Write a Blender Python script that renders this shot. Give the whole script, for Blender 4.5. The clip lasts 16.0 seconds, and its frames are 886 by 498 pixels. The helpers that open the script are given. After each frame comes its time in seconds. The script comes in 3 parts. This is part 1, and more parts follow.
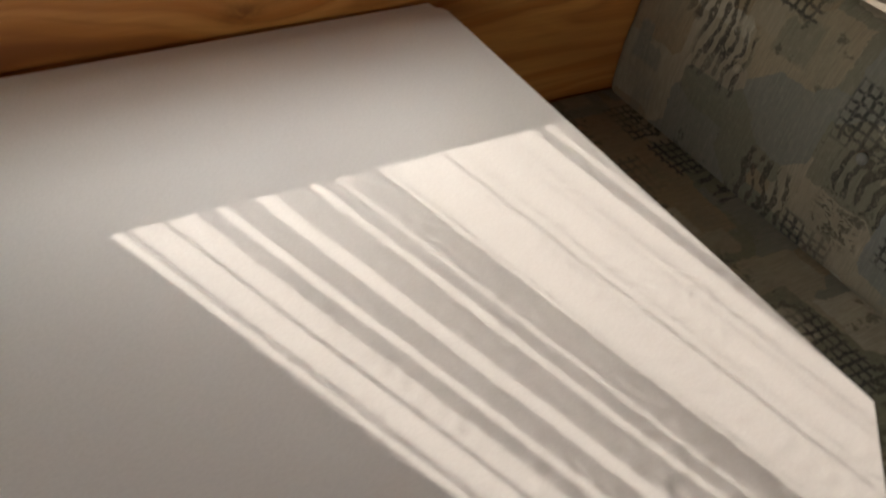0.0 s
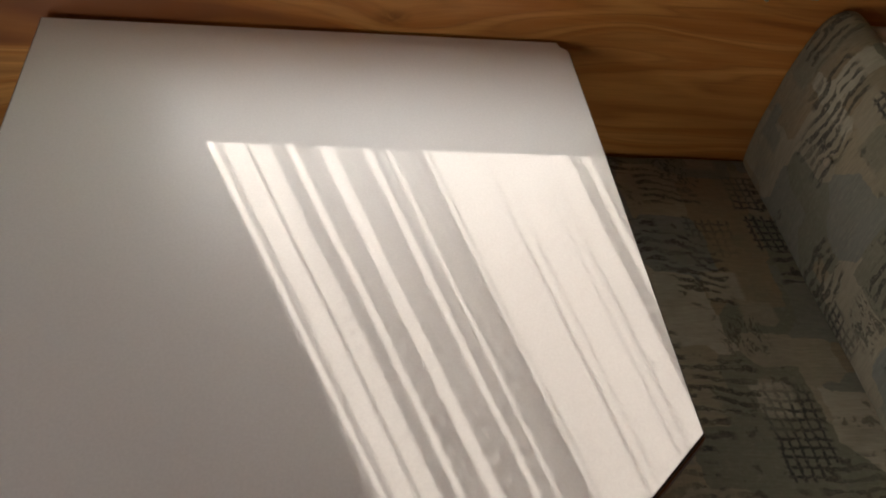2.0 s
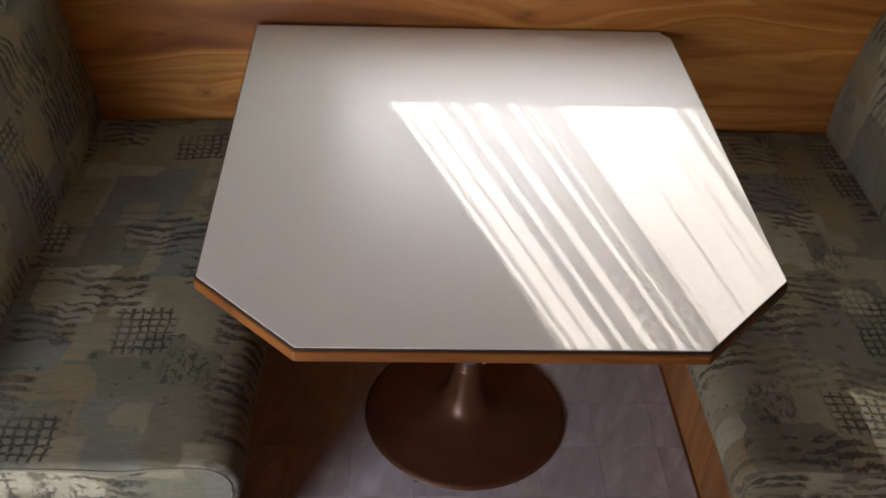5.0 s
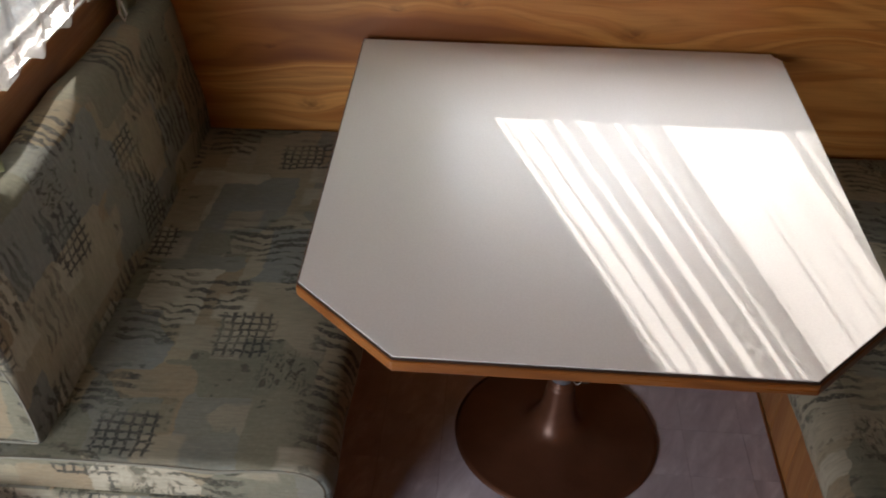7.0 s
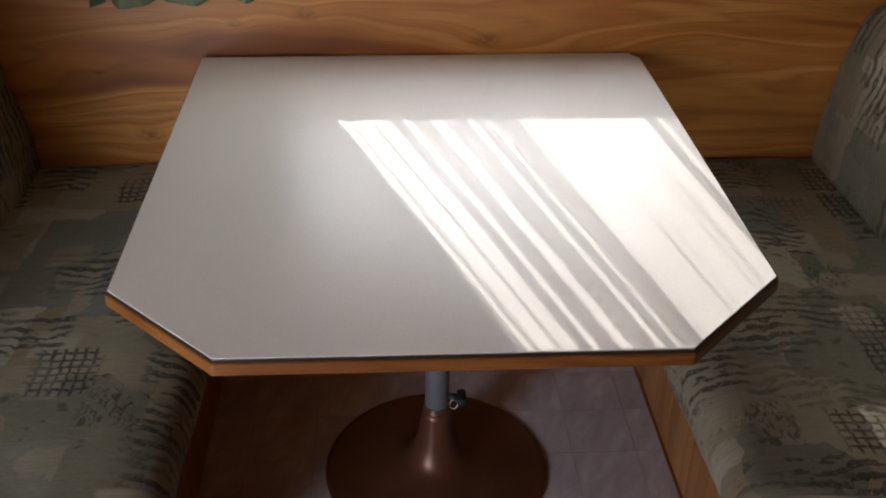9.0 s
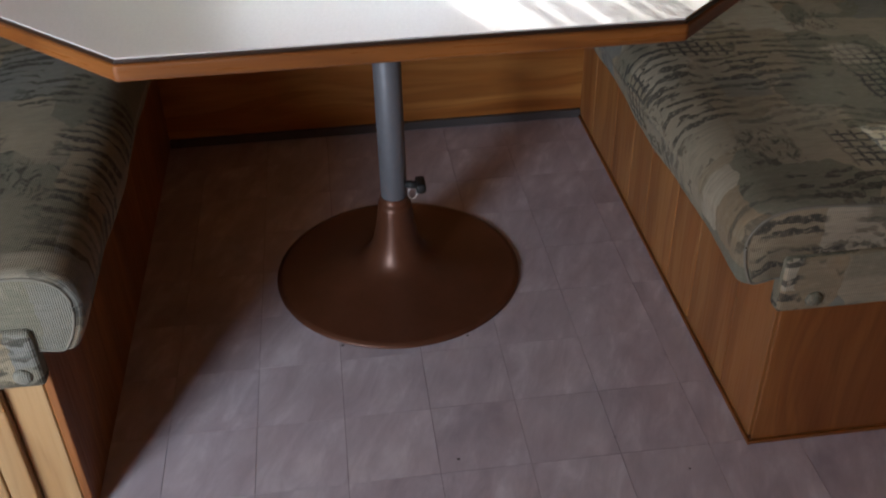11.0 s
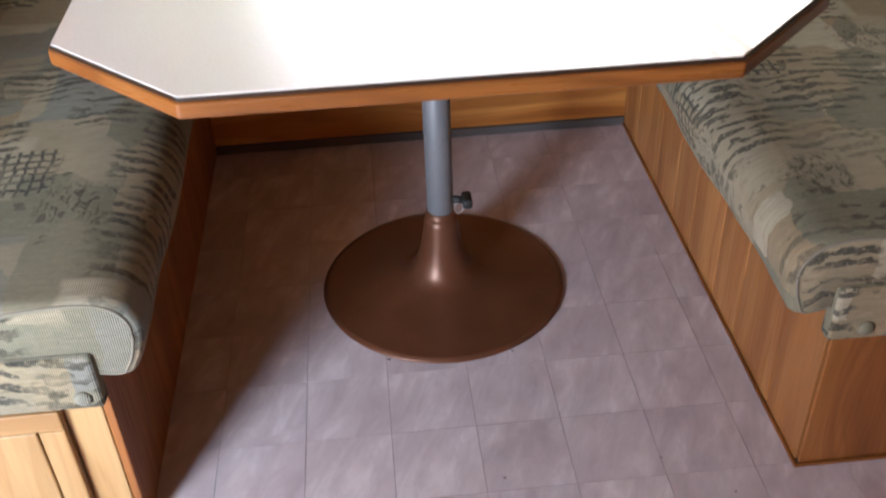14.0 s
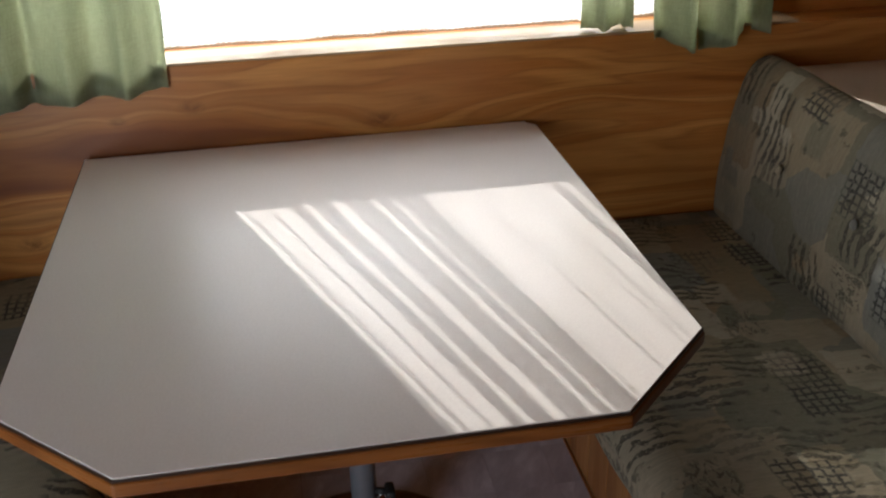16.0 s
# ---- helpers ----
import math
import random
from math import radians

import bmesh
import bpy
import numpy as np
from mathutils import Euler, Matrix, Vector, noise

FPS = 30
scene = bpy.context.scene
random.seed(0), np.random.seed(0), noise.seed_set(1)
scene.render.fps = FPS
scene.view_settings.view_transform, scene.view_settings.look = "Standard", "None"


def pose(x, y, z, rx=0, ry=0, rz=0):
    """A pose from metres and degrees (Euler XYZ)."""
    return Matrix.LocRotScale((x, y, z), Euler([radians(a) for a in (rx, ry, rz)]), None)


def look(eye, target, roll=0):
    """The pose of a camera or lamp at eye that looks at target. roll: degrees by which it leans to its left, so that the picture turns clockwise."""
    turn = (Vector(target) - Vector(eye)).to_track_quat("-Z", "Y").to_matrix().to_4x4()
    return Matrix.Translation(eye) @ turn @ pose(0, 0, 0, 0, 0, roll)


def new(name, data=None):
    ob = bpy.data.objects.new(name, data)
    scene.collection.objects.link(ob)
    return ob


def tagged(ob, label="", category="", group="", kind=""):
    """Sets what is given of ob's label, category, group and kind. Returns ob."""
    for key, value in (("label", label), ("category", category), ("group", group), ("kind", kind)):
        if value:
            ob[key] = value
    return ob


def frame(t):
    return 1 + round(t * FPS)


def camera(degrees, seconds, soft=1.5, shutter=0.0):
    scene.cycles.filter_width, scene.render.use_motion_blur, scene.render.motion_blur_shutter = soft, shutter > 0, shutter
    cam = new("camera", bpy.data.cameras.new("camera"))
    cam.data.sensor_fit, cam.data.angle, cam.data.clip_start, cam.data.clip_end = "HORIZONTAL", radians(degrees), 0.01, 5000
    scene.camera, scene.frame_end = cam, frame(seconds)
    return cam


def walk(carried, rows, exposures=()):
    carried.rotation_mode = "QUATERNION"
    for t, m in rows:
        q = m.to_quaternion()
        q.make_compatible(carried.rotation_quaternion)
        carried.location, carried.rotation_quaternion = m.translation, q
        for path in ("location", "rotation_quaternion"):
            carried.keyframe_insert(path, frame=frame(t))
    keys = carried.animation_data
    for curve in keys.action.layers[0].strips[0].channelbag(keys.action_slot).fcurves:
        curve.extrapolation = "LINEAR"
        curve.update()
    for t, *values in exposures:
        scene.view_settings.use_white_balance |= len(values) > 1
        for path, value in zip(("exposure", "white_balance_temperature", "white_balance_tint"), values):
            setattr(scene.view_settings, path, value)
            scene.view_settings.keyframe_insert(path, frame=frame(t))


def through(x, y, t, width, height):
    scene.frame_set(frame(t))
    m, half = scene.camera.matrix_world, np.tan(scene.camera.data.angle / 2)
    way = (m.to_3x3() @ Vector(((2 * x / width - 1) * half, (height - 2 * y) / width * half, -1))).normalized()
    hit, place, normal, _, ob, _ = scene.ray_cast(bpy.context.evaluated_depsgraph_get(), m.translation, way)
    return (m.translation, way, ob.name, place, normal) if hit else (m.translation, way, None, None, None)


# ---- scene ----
cam = camera(49.0, 16.0, 1.9, 0.35)
PATH = [
    (0, (-0.352, -1.195, 1.44), (0.575, 0.001, 0.132), 9.9),
    (0.4, (-0.194, -1.239, 1.545), (0.594, 0.039, 0.223), 6.6),
    (0.5, (-0.18, -1.226, 1.558), (0.631, 0.031, 0.229), 8.2),
    (1, (-0.075, -1.313, 1.593), (0.562, 0.024, 0.248), 11.7),
    (1.5, (-0.01, -1.461, 1.614), (0.386, -0.033, 0.272), 12.0),
    (2, (-0.028, -1.6, 1.618), (0.281, -0.135, 0.291), 9.3),
    (2.5, (-0.057, -1.736, 1.644), (0.227, -0.212, 0.38), 7.1),
    (3, (-0.065, -1.842, 1.651), (0.034, -0.253, 0.44), 5.6),
    (3.2, (-0.041, -1.874, 1.646), (-0.01, -0.278, 0.441), 5.8),
    (5.3, (-0.159, -2.101, 1.662), (-0.06, -0.513, 0.45), 2.7),
    (5.5, (-0.162, -2.1, 1.665), (-0.149, -0.507, 0.456), 1.5),
    (6, (-0.165, -2.101, 1.661), (-0.273, -0.494, 0.475), 1.4),
    (6.5, (-0.17, -2.103, 1.653), (-0.314, -0.495, 0.472), 1.1),
    (7, (-0.166, -2.097, 1.648), (-0.251, -0.488, 0.463), 1.3),
    (7.5, (-0.152, -2.091, 1.654), (-0.138, -0.47, 0.482), 2.6),
    (8, (-0.135, -2.087, 1.631), (-0.079, -0.45, 0.483), 2.4),
    (8.2, (-0.114, -2.073, 1.611), (-0.051, -0.417, 0.49), 2.1),
    (10.3, (-0.049, -2.03, 1.134), (0.141, -0.3, 0.149), -1.8),
    (10.5, (-0.056, -2.028, 1.121), (0.128, -0.333, 0.076), -2.4),
    (11, (-0.065, -2.031, 1.112), (0.119, -0.414, -0.051), -1.4),
    (11.5, (-0.072, -2.024, 1.113), (0.064, -0.482, -0.152), -1.6),
    (12, (-0.077, -2.016, 1.111), (0.071, -0.495, -0.18), -0.8),
    (12.5, (-0.079, -2.006, 1.111), (0.062, -0.484, -0.18), -0.9),
    (13, (-0.076, -2.018, 1.117), (0.039, -0.479, -0.155), -1.6),
    (13.5, (-0.084, -2.014, 1.128), (0.028, -0.467, -0.134), -1.6),
    (14, (-0.086, -2.004, 1.164), (0.03, -0.399, -0.025), -2.3),
    (14.5, (-0.085, -1.998, 1.214), (0.044, -0.300, 0.154), -2.9),
    (15, (-0.089, -1.992, 1.271), (0.102, -0.196, 0.412), -2.9),
    (15.5, (-0.072, -1.983, 1.332), (0.166, -0.219, 0.421), -0.7),
    (16, (-0.065, -1.988, 1.392), (0.236, -0.215, 0.517), -1.6),
]
walk(cam, [(t, look(eye, target, roll)) for t, eye, target, roll in PATH], [(0.0, -0.06, 6850, 10), (1.5, -0.04, 6800, 10), (2.5, 0.0, 6650, 10), (3.2, 0.03, 6500, 10), (5.5, 0.5, 6350, 10), (8.2, 0.42, 6350, 10), (10.5, 0.25, 6050, 10), (11.0, 0.65, 6050, 10), (11.5, 1.65, 6050, 10),
      (12.0, 2.12, 6000, 9), (13.5, 2.17, 6000, 9), (14.0, 1.88, 6050, 10), (14.5, 1.3, 6050, 10), (15.0, 0.70, 6150, 10), (15.5, 0.30, 6250, 10), (16.0, 0.0, 6350, 10)])

# ---- light ----
SUN_WAY = Vector((0.315, -0.949, -0.4545)).normalized()
world = bpy.data.worlds.new("sky")
world.use_nodes = True
scene.world = world
wn = world.node_tree.nodes
sky = wn.new("ShaderNodeTexSky")
sky.sky_type, sky.sun_disc = "NISHITA", False
sky.sun_elevation, sky.sun_rotation = radians(24.4), radians(-18.4)
world.node_tree.links.new(sky.outputs[0], wn["Background"].inputs[0])
wn["Background"].inputs[1].default_value = 0.05


def lamp(name, kind, energy, colour, m, **more):
    data = bpy.data.lights.new(name, kind)
    data.energy, data.color = energy, colour
    for key, value in more.items():
        if key == "angle":
            data.angle = value
        if key == "size":
            data.shape, data.size, data.size_y = "RECTANGLE", value[0], value[1]
    ob = new(name, data)
    ob.matrix_world = m
    return ob


sun = lamp("sun", "SUN", 5.5, (1.0, 0.945, 0.86), look(-SUN_WAY * 8, (0, 0, 0)), angle=radians(0.3))
lamp("window_daylight", "AREA", 6.0, (0.97, 0.98, 1.0), look((0.1, 0.32, 1.12), (0.1, -1, 1.0)), size=(1.35, 0.36))
lamp("doorway_daylight", "AREA", 29.0, (0.86, 0.91, 0.97), look((-1.34, -2.42, 0.84), (-1.34, -1.0, 0.80)), size=(0.62, 1.20))


# ---- materials ----
class Nodes:
    """A material's node tree, written as calls."""

    def __init__(self, name, rough=0.5, metal=0.0):
        self.mat = bpy.data.materials.new(name)
        self.mat.use_nodes = True
        self.t = self.mat.node_tree
        self.bsdf = self.t.nodes["Principled BSDF"]
        self.out = self.t.nodes["Material Output"]
        self.set("Roughness", rough)
        self.set("Metallic", metal)

    def put(self, socket, value):
        if isinstance(value, bpy.types.NodeSocket):
            self.t.links.new(value, socket)
        elif isinstance(value, tuple) and len(value) == 3 and socket.type == "RGBA":
            socket.default_value = (*value, 1)
        else:
            socket.default_value = value

    def set(self, name, value):
        self.put(self.bsdf.inputs[name], value)

    def coord(self, which="Object"):
        return self.t.nodes.new("ShaderNodeTexCoord").outputs[which]

    def math(self, op, a, b=0.0, c=0.0):
        n = self.t.nodes.new("ShaderNodeMath")
        n.operation = op
        for s, v in zip(n.inputs, (a, b, c)):
            self.put(s, v)
        return n.outputs[0]

    def vec(self, op, a, b=(0, 0, 0)):
        n = self.t.nodes.new("ShaderNodeVectorMath")
        n.operation = op
        self.put(n.inputs[0], a)
        if op == "SCALE":
            self.put(n.inputs[3], b)
        else:
            self.put(n.inputs[1], b)
        return n.outputs[1] if op in ("LENGTH", "DISTANCE") else n.outputs[0]

    def split(self, v):
        n = self.t.nodes.new("ShaderNodeSeparateXYZ")
        self.put(n.inputs[0], v)
        return n.outputs

    def join(self, x, y, z=0.0):
        n = self.t.nodes.new("ShaderNodeCombineXYZ")
        for s, v in zip(n.inputs, (x, y, z)):
            self.put(s, v)
        return n.outputs[0]

    def noise(self, v, scale, detail=3.0, rough=0.5, distort=0.0):
        n = self.t.nodes.new("ShaderNodeTexNoise")
        self.put(n.inputs["Vector"], v)
        n.inputs["Scale"].default_value, n.inputs["Detail"].default_value = scale, detail
        n.inputs["Roughness"].default_value, n.inputs["Distortion"].default_value = rough, distort
        return n.outputs[0]

    def noise_colour(self, v, scale, detail=2.0):
        n = self.t.nodes.new("ShaderNodeTexNoise")
        self.put(n.inputs["Vector"], v)
        n.inputs["Scale"].default_value, n.inputs["Detail"].default_value = scale, detail
        return n.outputs[1]

    def cells(self, v, scale, metric="EUCLIDEAN", rand=1.0):
        n = self.t.nodes.new("ShaderNodeTexVoronoi")
        n.distance = metric
        self.put(n.inputs["Vector"], v)
        n.inputs["Scale"].default_value, n.inputs["Randomness"].default_value = scale, rand
        return n.outputs["Distance"], n.outputs["Color"]

    def ramp(self, fac, stops, mode="LINEAR"):
        n = self.t.nodes.new("ShaderNodeValToRGB")
        n.color_ramp.interpolation = mode
        e = n.color_ramp.elements
        while len(e) < len(stops):
            e.new(1.0)
        for i, (p, c) in enumerate(stops):
            e[i].position = p
            e[i].color = (*c, 1) if isinstance(c, tuple) else (c, c, c, 1)
        self.put(n.inputs[0], fac)
        return n.outputs[0]

    def range(self, v, a, b, c=0.0, d=1.0):
        n = self.t.nodes.new("ShaderNodeMapRange")
        for s, x in zip(n.inputs, (v, a, b, c, d)):
            self.put(s, x)
        return n.outputs[0]

    def mix(self, fac, a, b, mode="MIX"):
        n = self.t.nodes.new("ShaderNodeMix")
        n.data_type, n.blend_type = "RGBA", mode
        self.put(n.inputs[0], fac)
        self.put(n.inputs[6], a)
        self.put(n.inputs[7], b)
        return n.outputs[2]

    def bump(self, height, strength=0.3, distance=0.002):
        n = self.t.nodes.new("ShaderNodeBump")
        n.inputs["Strength"].default_value, n.inputs["Distance"].default_value = strength, distance
        self.put(n.inputs["Height"], height)
        self.set("Normal", n.outputs[0])

    def random(self):
        return self.t.nodes.new("ShaderNodeObjectInfo").outputs["Random"]


def wood(name, dark, mid, light, along, knots=(), rough=0.42, scale=1.0, vary=False):
    """Sawn and varnished softwood with its grain along one axis; knots: (coordinate along, across, size)."""
    n = Nodes(name, rough)
    x, y, z = n.split(n.coord())
    a, b, c = {"x": (x, z, y), "z": (z, n.math("ADD", x, y), x), "y": (y, n.math("ADD", x, z), z)}[along]
    if vary:
        r = n.random()
        b = n.math("ADD", b, n.math("MULTIPLY", r, 7.3))
        a = n.math("ADD", a, n.math("MULTIPLY", r, 3.1))
    shade = 0.0
    for ka, kb, size in knots:
        d = n.vec("LENGTH", n.join(n.math("MULTIPLY", n.math("SUBTRACT", a, ka), 0.55), n.math("SUBTRACT", b, kb)))
        g = n.math("POWER", n.range(d, 0.0, size * 2.2, 1.0, 0.0), 2.0)
        b = n.math("ADD", b, n.math("MULTIPLY", g, size * 0.75))
        core = n.math("MULTIPLY", n.range(d, size * 0.10, size * 0.62, 1.0, 0.0), n.range(n.noise(n.join(n.math("MULTIPLY", a, 60.0), n.math("MULTIPLY", b, 110.0)), 1.0, 3.0), 0.35, 0.6, 0.25, 1.0))
        shade = n.math("MAXIMUM", shade, core)
    warp = n.noise(n.join(n.math("MULTIPLY", a, 1.3), n.math("MULTIPLY", b, 4.0)), 1.0, 2.0)
    v = n.join(n.math("MULTIPLY", a, 0.60 * scale), n.math("MULTIPLY", b, 8.0 * scale), n.math("MULTIPLY", c, 2.0))
    v = n.vec("ADD", v, n.join(0.0, n.math("MULTIPLY", n.math("SUBTRACT", warp, 0.5), 1.6), 0.0))
    bands = n.noise(v, 1.5, 1.5, 0.45, 0.1)
    # growth rings: the level lines of the same field, closer and darker where the wood is late
    ring = n.math("PINGPONG", n.math("MULTIPLY", bands, 11.0), 0.5)
    fibre = n.noise(n.join(n.math("MULTIPLY", a, 5.0), n.math("MULTIPLY", b, 120.0), c), 1.0, 3.0, 0.6)
    late = n.math("MULTIPLY", n.range(ring, 0.0, 0.20, 1.0, 0.0), n.range(fibre, 0.30, 0.60, 0.25, 1.0))
    fine = n.noise(n.join(n.math("MULTIPLY", a, 9.0), n.math("MULTIPLY", b, 210.0), c), 1.0, 4.0, 0.6)
    broad = n.noise(n.join(n.math("MULTIPLY", a, 1.1), n.math("MULTIPLY", b, 5.0), 0.3), 1.6, 2.0)
    col = n.ramp(bands, [(0.28, dark), (0.40, mid), (0.50, light), (0.57, mid), (0.66, light), (0.78, dark)])
    col = n.mix(n.math("MULTIPLY", late, 0.42), col, dark)
    col = n.mix(n.range(fine, 0.42, 0.72, 0.0, 0.26), col, dark)
    col = n.mix(n.range(broad, 0.38, 0.66, 0.0, 0.50), col, tuple(q * 0.60 for q in mid))
    if vary:
        col = n.mix(n.math("MULTIPLY", n.math("FRACT", n.math("MULTIPLY", r, 19.0)), 0.45), col, tuple(q * 0.55 for q in mid))
    if knots:
        col = n.mix(n.math("MULTIPLY", shade, 0.62), col, tuple(q * 0.55 for q in dark))
    n.set("Base Color", col)
    n.set("Roughness", n.range(fine, 0.3, 0.7, rough - 0.06, rough + 0.12))
    n.bump(n.math("ADD", fine, bands), 0.12, 0.0012)
    return n.mat


def fabric(name, tones, ink, ink2):
    """Woven upholstery: soft patches with inked lattices, rows of tapered strokes and leaf sprigs."""
    n = Nodes(name, 0.92)
    uv = n.coord("UV")
    soft = n.vec("SCALE", n.vec("SUBTRACT", n.noise_colour(uv, 12.0, 3.0), (0.5, 0.5, 0.5)), 0.014)
    rough = n.vec("SCALE", n.vec("SUBTRACT", n.noise_colour(uv, 60.0, 4.0), (0.5, 0.5, 0.5)), 0.011)
    w = n.vec("ADD", uv, n.vec("ADD", soft, rough))
    x, y, z = n.split(w)
    # overlapping patches of tone
    d1, c1 = n.cells(n.vec("MULTIPLY", w, (1.0, 0.80, 1.0)), 7.0, "CHEBYCHEV", 0.75)
    r1, g1, b1 = n.split(c1)
    col = n.ramp(r1, [(i / len(tones), c) for i, c in enumerate(tones)], "CONSTANT")
    d3, c3 = n.cells(n.vec("ADD", w, (0.61, 0.17, 0.0)), 10.5, "CHEBYCHEV", 0.9)
    r3, g3, b3 = n.split(c3)
    over = n.math("MULTIPLY", n.math("GREATER_THAN", g3, 0.62), n.range(d3, 0.34, 0.44, 0.8, 0.0))
    col = n.mix(over, col, n.ramp(r3, [(0.0, tones[2]), (0.16, tones[1]), (0.55, tones[6]), (0.8, tones[3])], "CONSTANT"))
    wash = n.noise(n.vec("MULTIPLY", uv, (8.0, 13.0, 1.0)), 1.0, 5.0, 0.65)
    col = n.mix(n.range(wash, 0.42, 0.70, 0.0, 0.50), col, tones[5])
    # motifs, one kind to a cell
    d2, c2 = n.cells(n.vec("ADD", w, (0.37, 0.21, 0)), 7.6, "CHEBYCHEV", 0.8)
    r2, g2, b2 = n.split(c2)
    rag = n.noise(uv, 150.0, 2.0, 0.6)
    ragged = n.range(rag, 0.36, 0.46, 0.30, 1.0)
    fade = n.range(n.noise(uv, 9.0, 1.0), 0.35, 0.5, 0.55, 1.0)
    fx = n.math("ABSOLUTE", n.math("SUBTRACT", n.math("FRACT", n.math("MULTIPLY", x, 58.0)), 0.5))
    fy = n.math("ABSOLUTE", n.math("SUBTRACT", n.math("FRACT", n.math("MULTIPLY", y, 52.0)), 0.5))
    lattice = n.math("MAXIMUM", n.range(fx, 0.30, 0.37), n.range(fy, 0.30, 0.37))
    lattice = n.math("MULTIPLY", lattice, n.math("GREATER_THAN", r2, 0.83))
    lattice = n.math("MULTIPLY", lattice, n.range(d2, 0.36, 0.42, 1.0, 0.0))
    # rows of brush strokes that swell and taper, some arched
    arch = n.math("MULTIPLY", n.math("SINE", n.math("MULTIPLY", x, 21.0)), 0.010)
    lift = n.math("MULTIPLY", n.math("SUBTRACT", n.noise(n.join(n.math("MULTIPLY", x, 16.0), n.math("MULTIPLY", y, 8.0)), 1.0, 2.0), 0.5), 0.050)
    row = n.math("ADD", n.math("SINE", n.math("MULTIPLY", n.math("ADD", y, n.math("ADD", arch, lift)), 265.0)), 0.0)
    swell = n.noise(n.join(n.math("MULTIPLY", x, 17.0), n.math("MULTIPLY", y, 54.0)), 1.0, 2.0, 0.55)
    stroke = n.range(n.math("ADD", row, n.range(swell, 0.32, 0.68, -1.15, 1.35)), 0.20, 0.40)
    stroke = n.math("MULTIPLY", stroke, n.math("MULTIPLY", n.math("LESS_THAN", r2, 0.60), n.range(d2, 0.40, 0.50, 1.0, 0.0)))
    # leaf sprigs
    s2 = n.noise(n.join(n.math("MULTIPLY", x, 66.0), n.math("MULTIPLY", y, 30.0)), 1.0, 3.0, 0.6, 1.6)
    sprig = n.math("MULTIPLY", n.range(s2, 0.52, 0.56), n.math("MULTIPLY", n.math("GREATER_THAN", r2, 0.60), n.math("LESS_THAN", r2, 0.74)))
    sprig = n.math("MULTIPLY", sprig, n.range(d2, 0.26, 0.42, 1.0, 0.0))
    blot = n.math("MULTIPLY", n.range(n.noise(w, 24.0, 3.0, 0.6), 0.60, 0.64), n.math("LESS_THAN", b1, 0.45))
    col = n.mix(n.math("MULTIPLY", blot, 0.60), col, ink2)
    col = n.mix(n.math("MULTIPLY", n.math("MULTIPLY", sprig, ragged), 0.85), col, ink2)
    col = n.mix(n.math("MULTIPLY", n.math("MULTIPLY", stroke, ragged), n.math("MULTIPLY", fade, 0.85)), col, n.mix(g2, ink, ink2))
    col = n.mix(n.math("MULTIPLY", n.math("MULTIPLY", lattice, ragged), n.math("MULTIPLY", fade, 0.90)), col, ink)
    worn = n.noise(uv, 95.0, 3.0, 0.7)
    col = n.mix(n.range(worn, 0.48, 0.8, 0.0, 0.25), col, tones[2])
    # ribs of the weave
    u0, v0, q0 = n.split(uv)
    rib = n.math("SINE", n.math("MULTIPLY", u0, 2300.0))
    rib2 = n.math("SINE", n.math("MULTIPLY", v0, 3100.0))
    weave = n.math("ADD", rib, n.math("MULTIPLY", rib2, 0.5))
    streak = n.noise(n.vec("MULTIPLY", uv, (24.0, 240.0, 1.0)), 1.0, 4.0, 0.7)
    col = n.mix(n.range(streak, 0.35, 0.65, 0.30, 0.0), col, tuple(0.35 * c for c in tones[1]))
    col = n.mix(n.range(weave, -1.4, 1.4, 0.10, 0.0), col, (0.02, 0.02, 0.02))
    n.set("Base Color", col)
    n.set("Specular IOR Level", 0.2)
    n.set("Sheen Weight", 0.04)
    n.set("Sheen Roughness", 0.5)
    n.bump(n.math("ADD", n.math("MULTIPLY", weave, 0.5), worn), 0.5, 0.0014)
    return n.mat


def plain(name, colour, rough=0.5, metal=0.0, spot=0.12, scale=30.0):
    n = Nodes(name, rough, metal)
    v = n.coord()
    a = n.noise(v, scale, 4.0, 0.6)
    b = n.noise(v, scale * 0.12, 2.0)
    f = n.math("ADD", n.math("MULTIPLY", a, 0.5), n.math("MULTIPLY", b, 0.5))
    n.set("Base Color", n.mix(n.range(f, 0.3, 0.7, 0.0, spot * 2), colour, tuple(q * 0.6 for q in colour)))
    n.set("Roughness", n.range(a, 0.3, 0.7, max(rough - 0.05, 0.02), rough + 0.08))
    n.bump(a, 0.05, 0.001)
    return n.mat


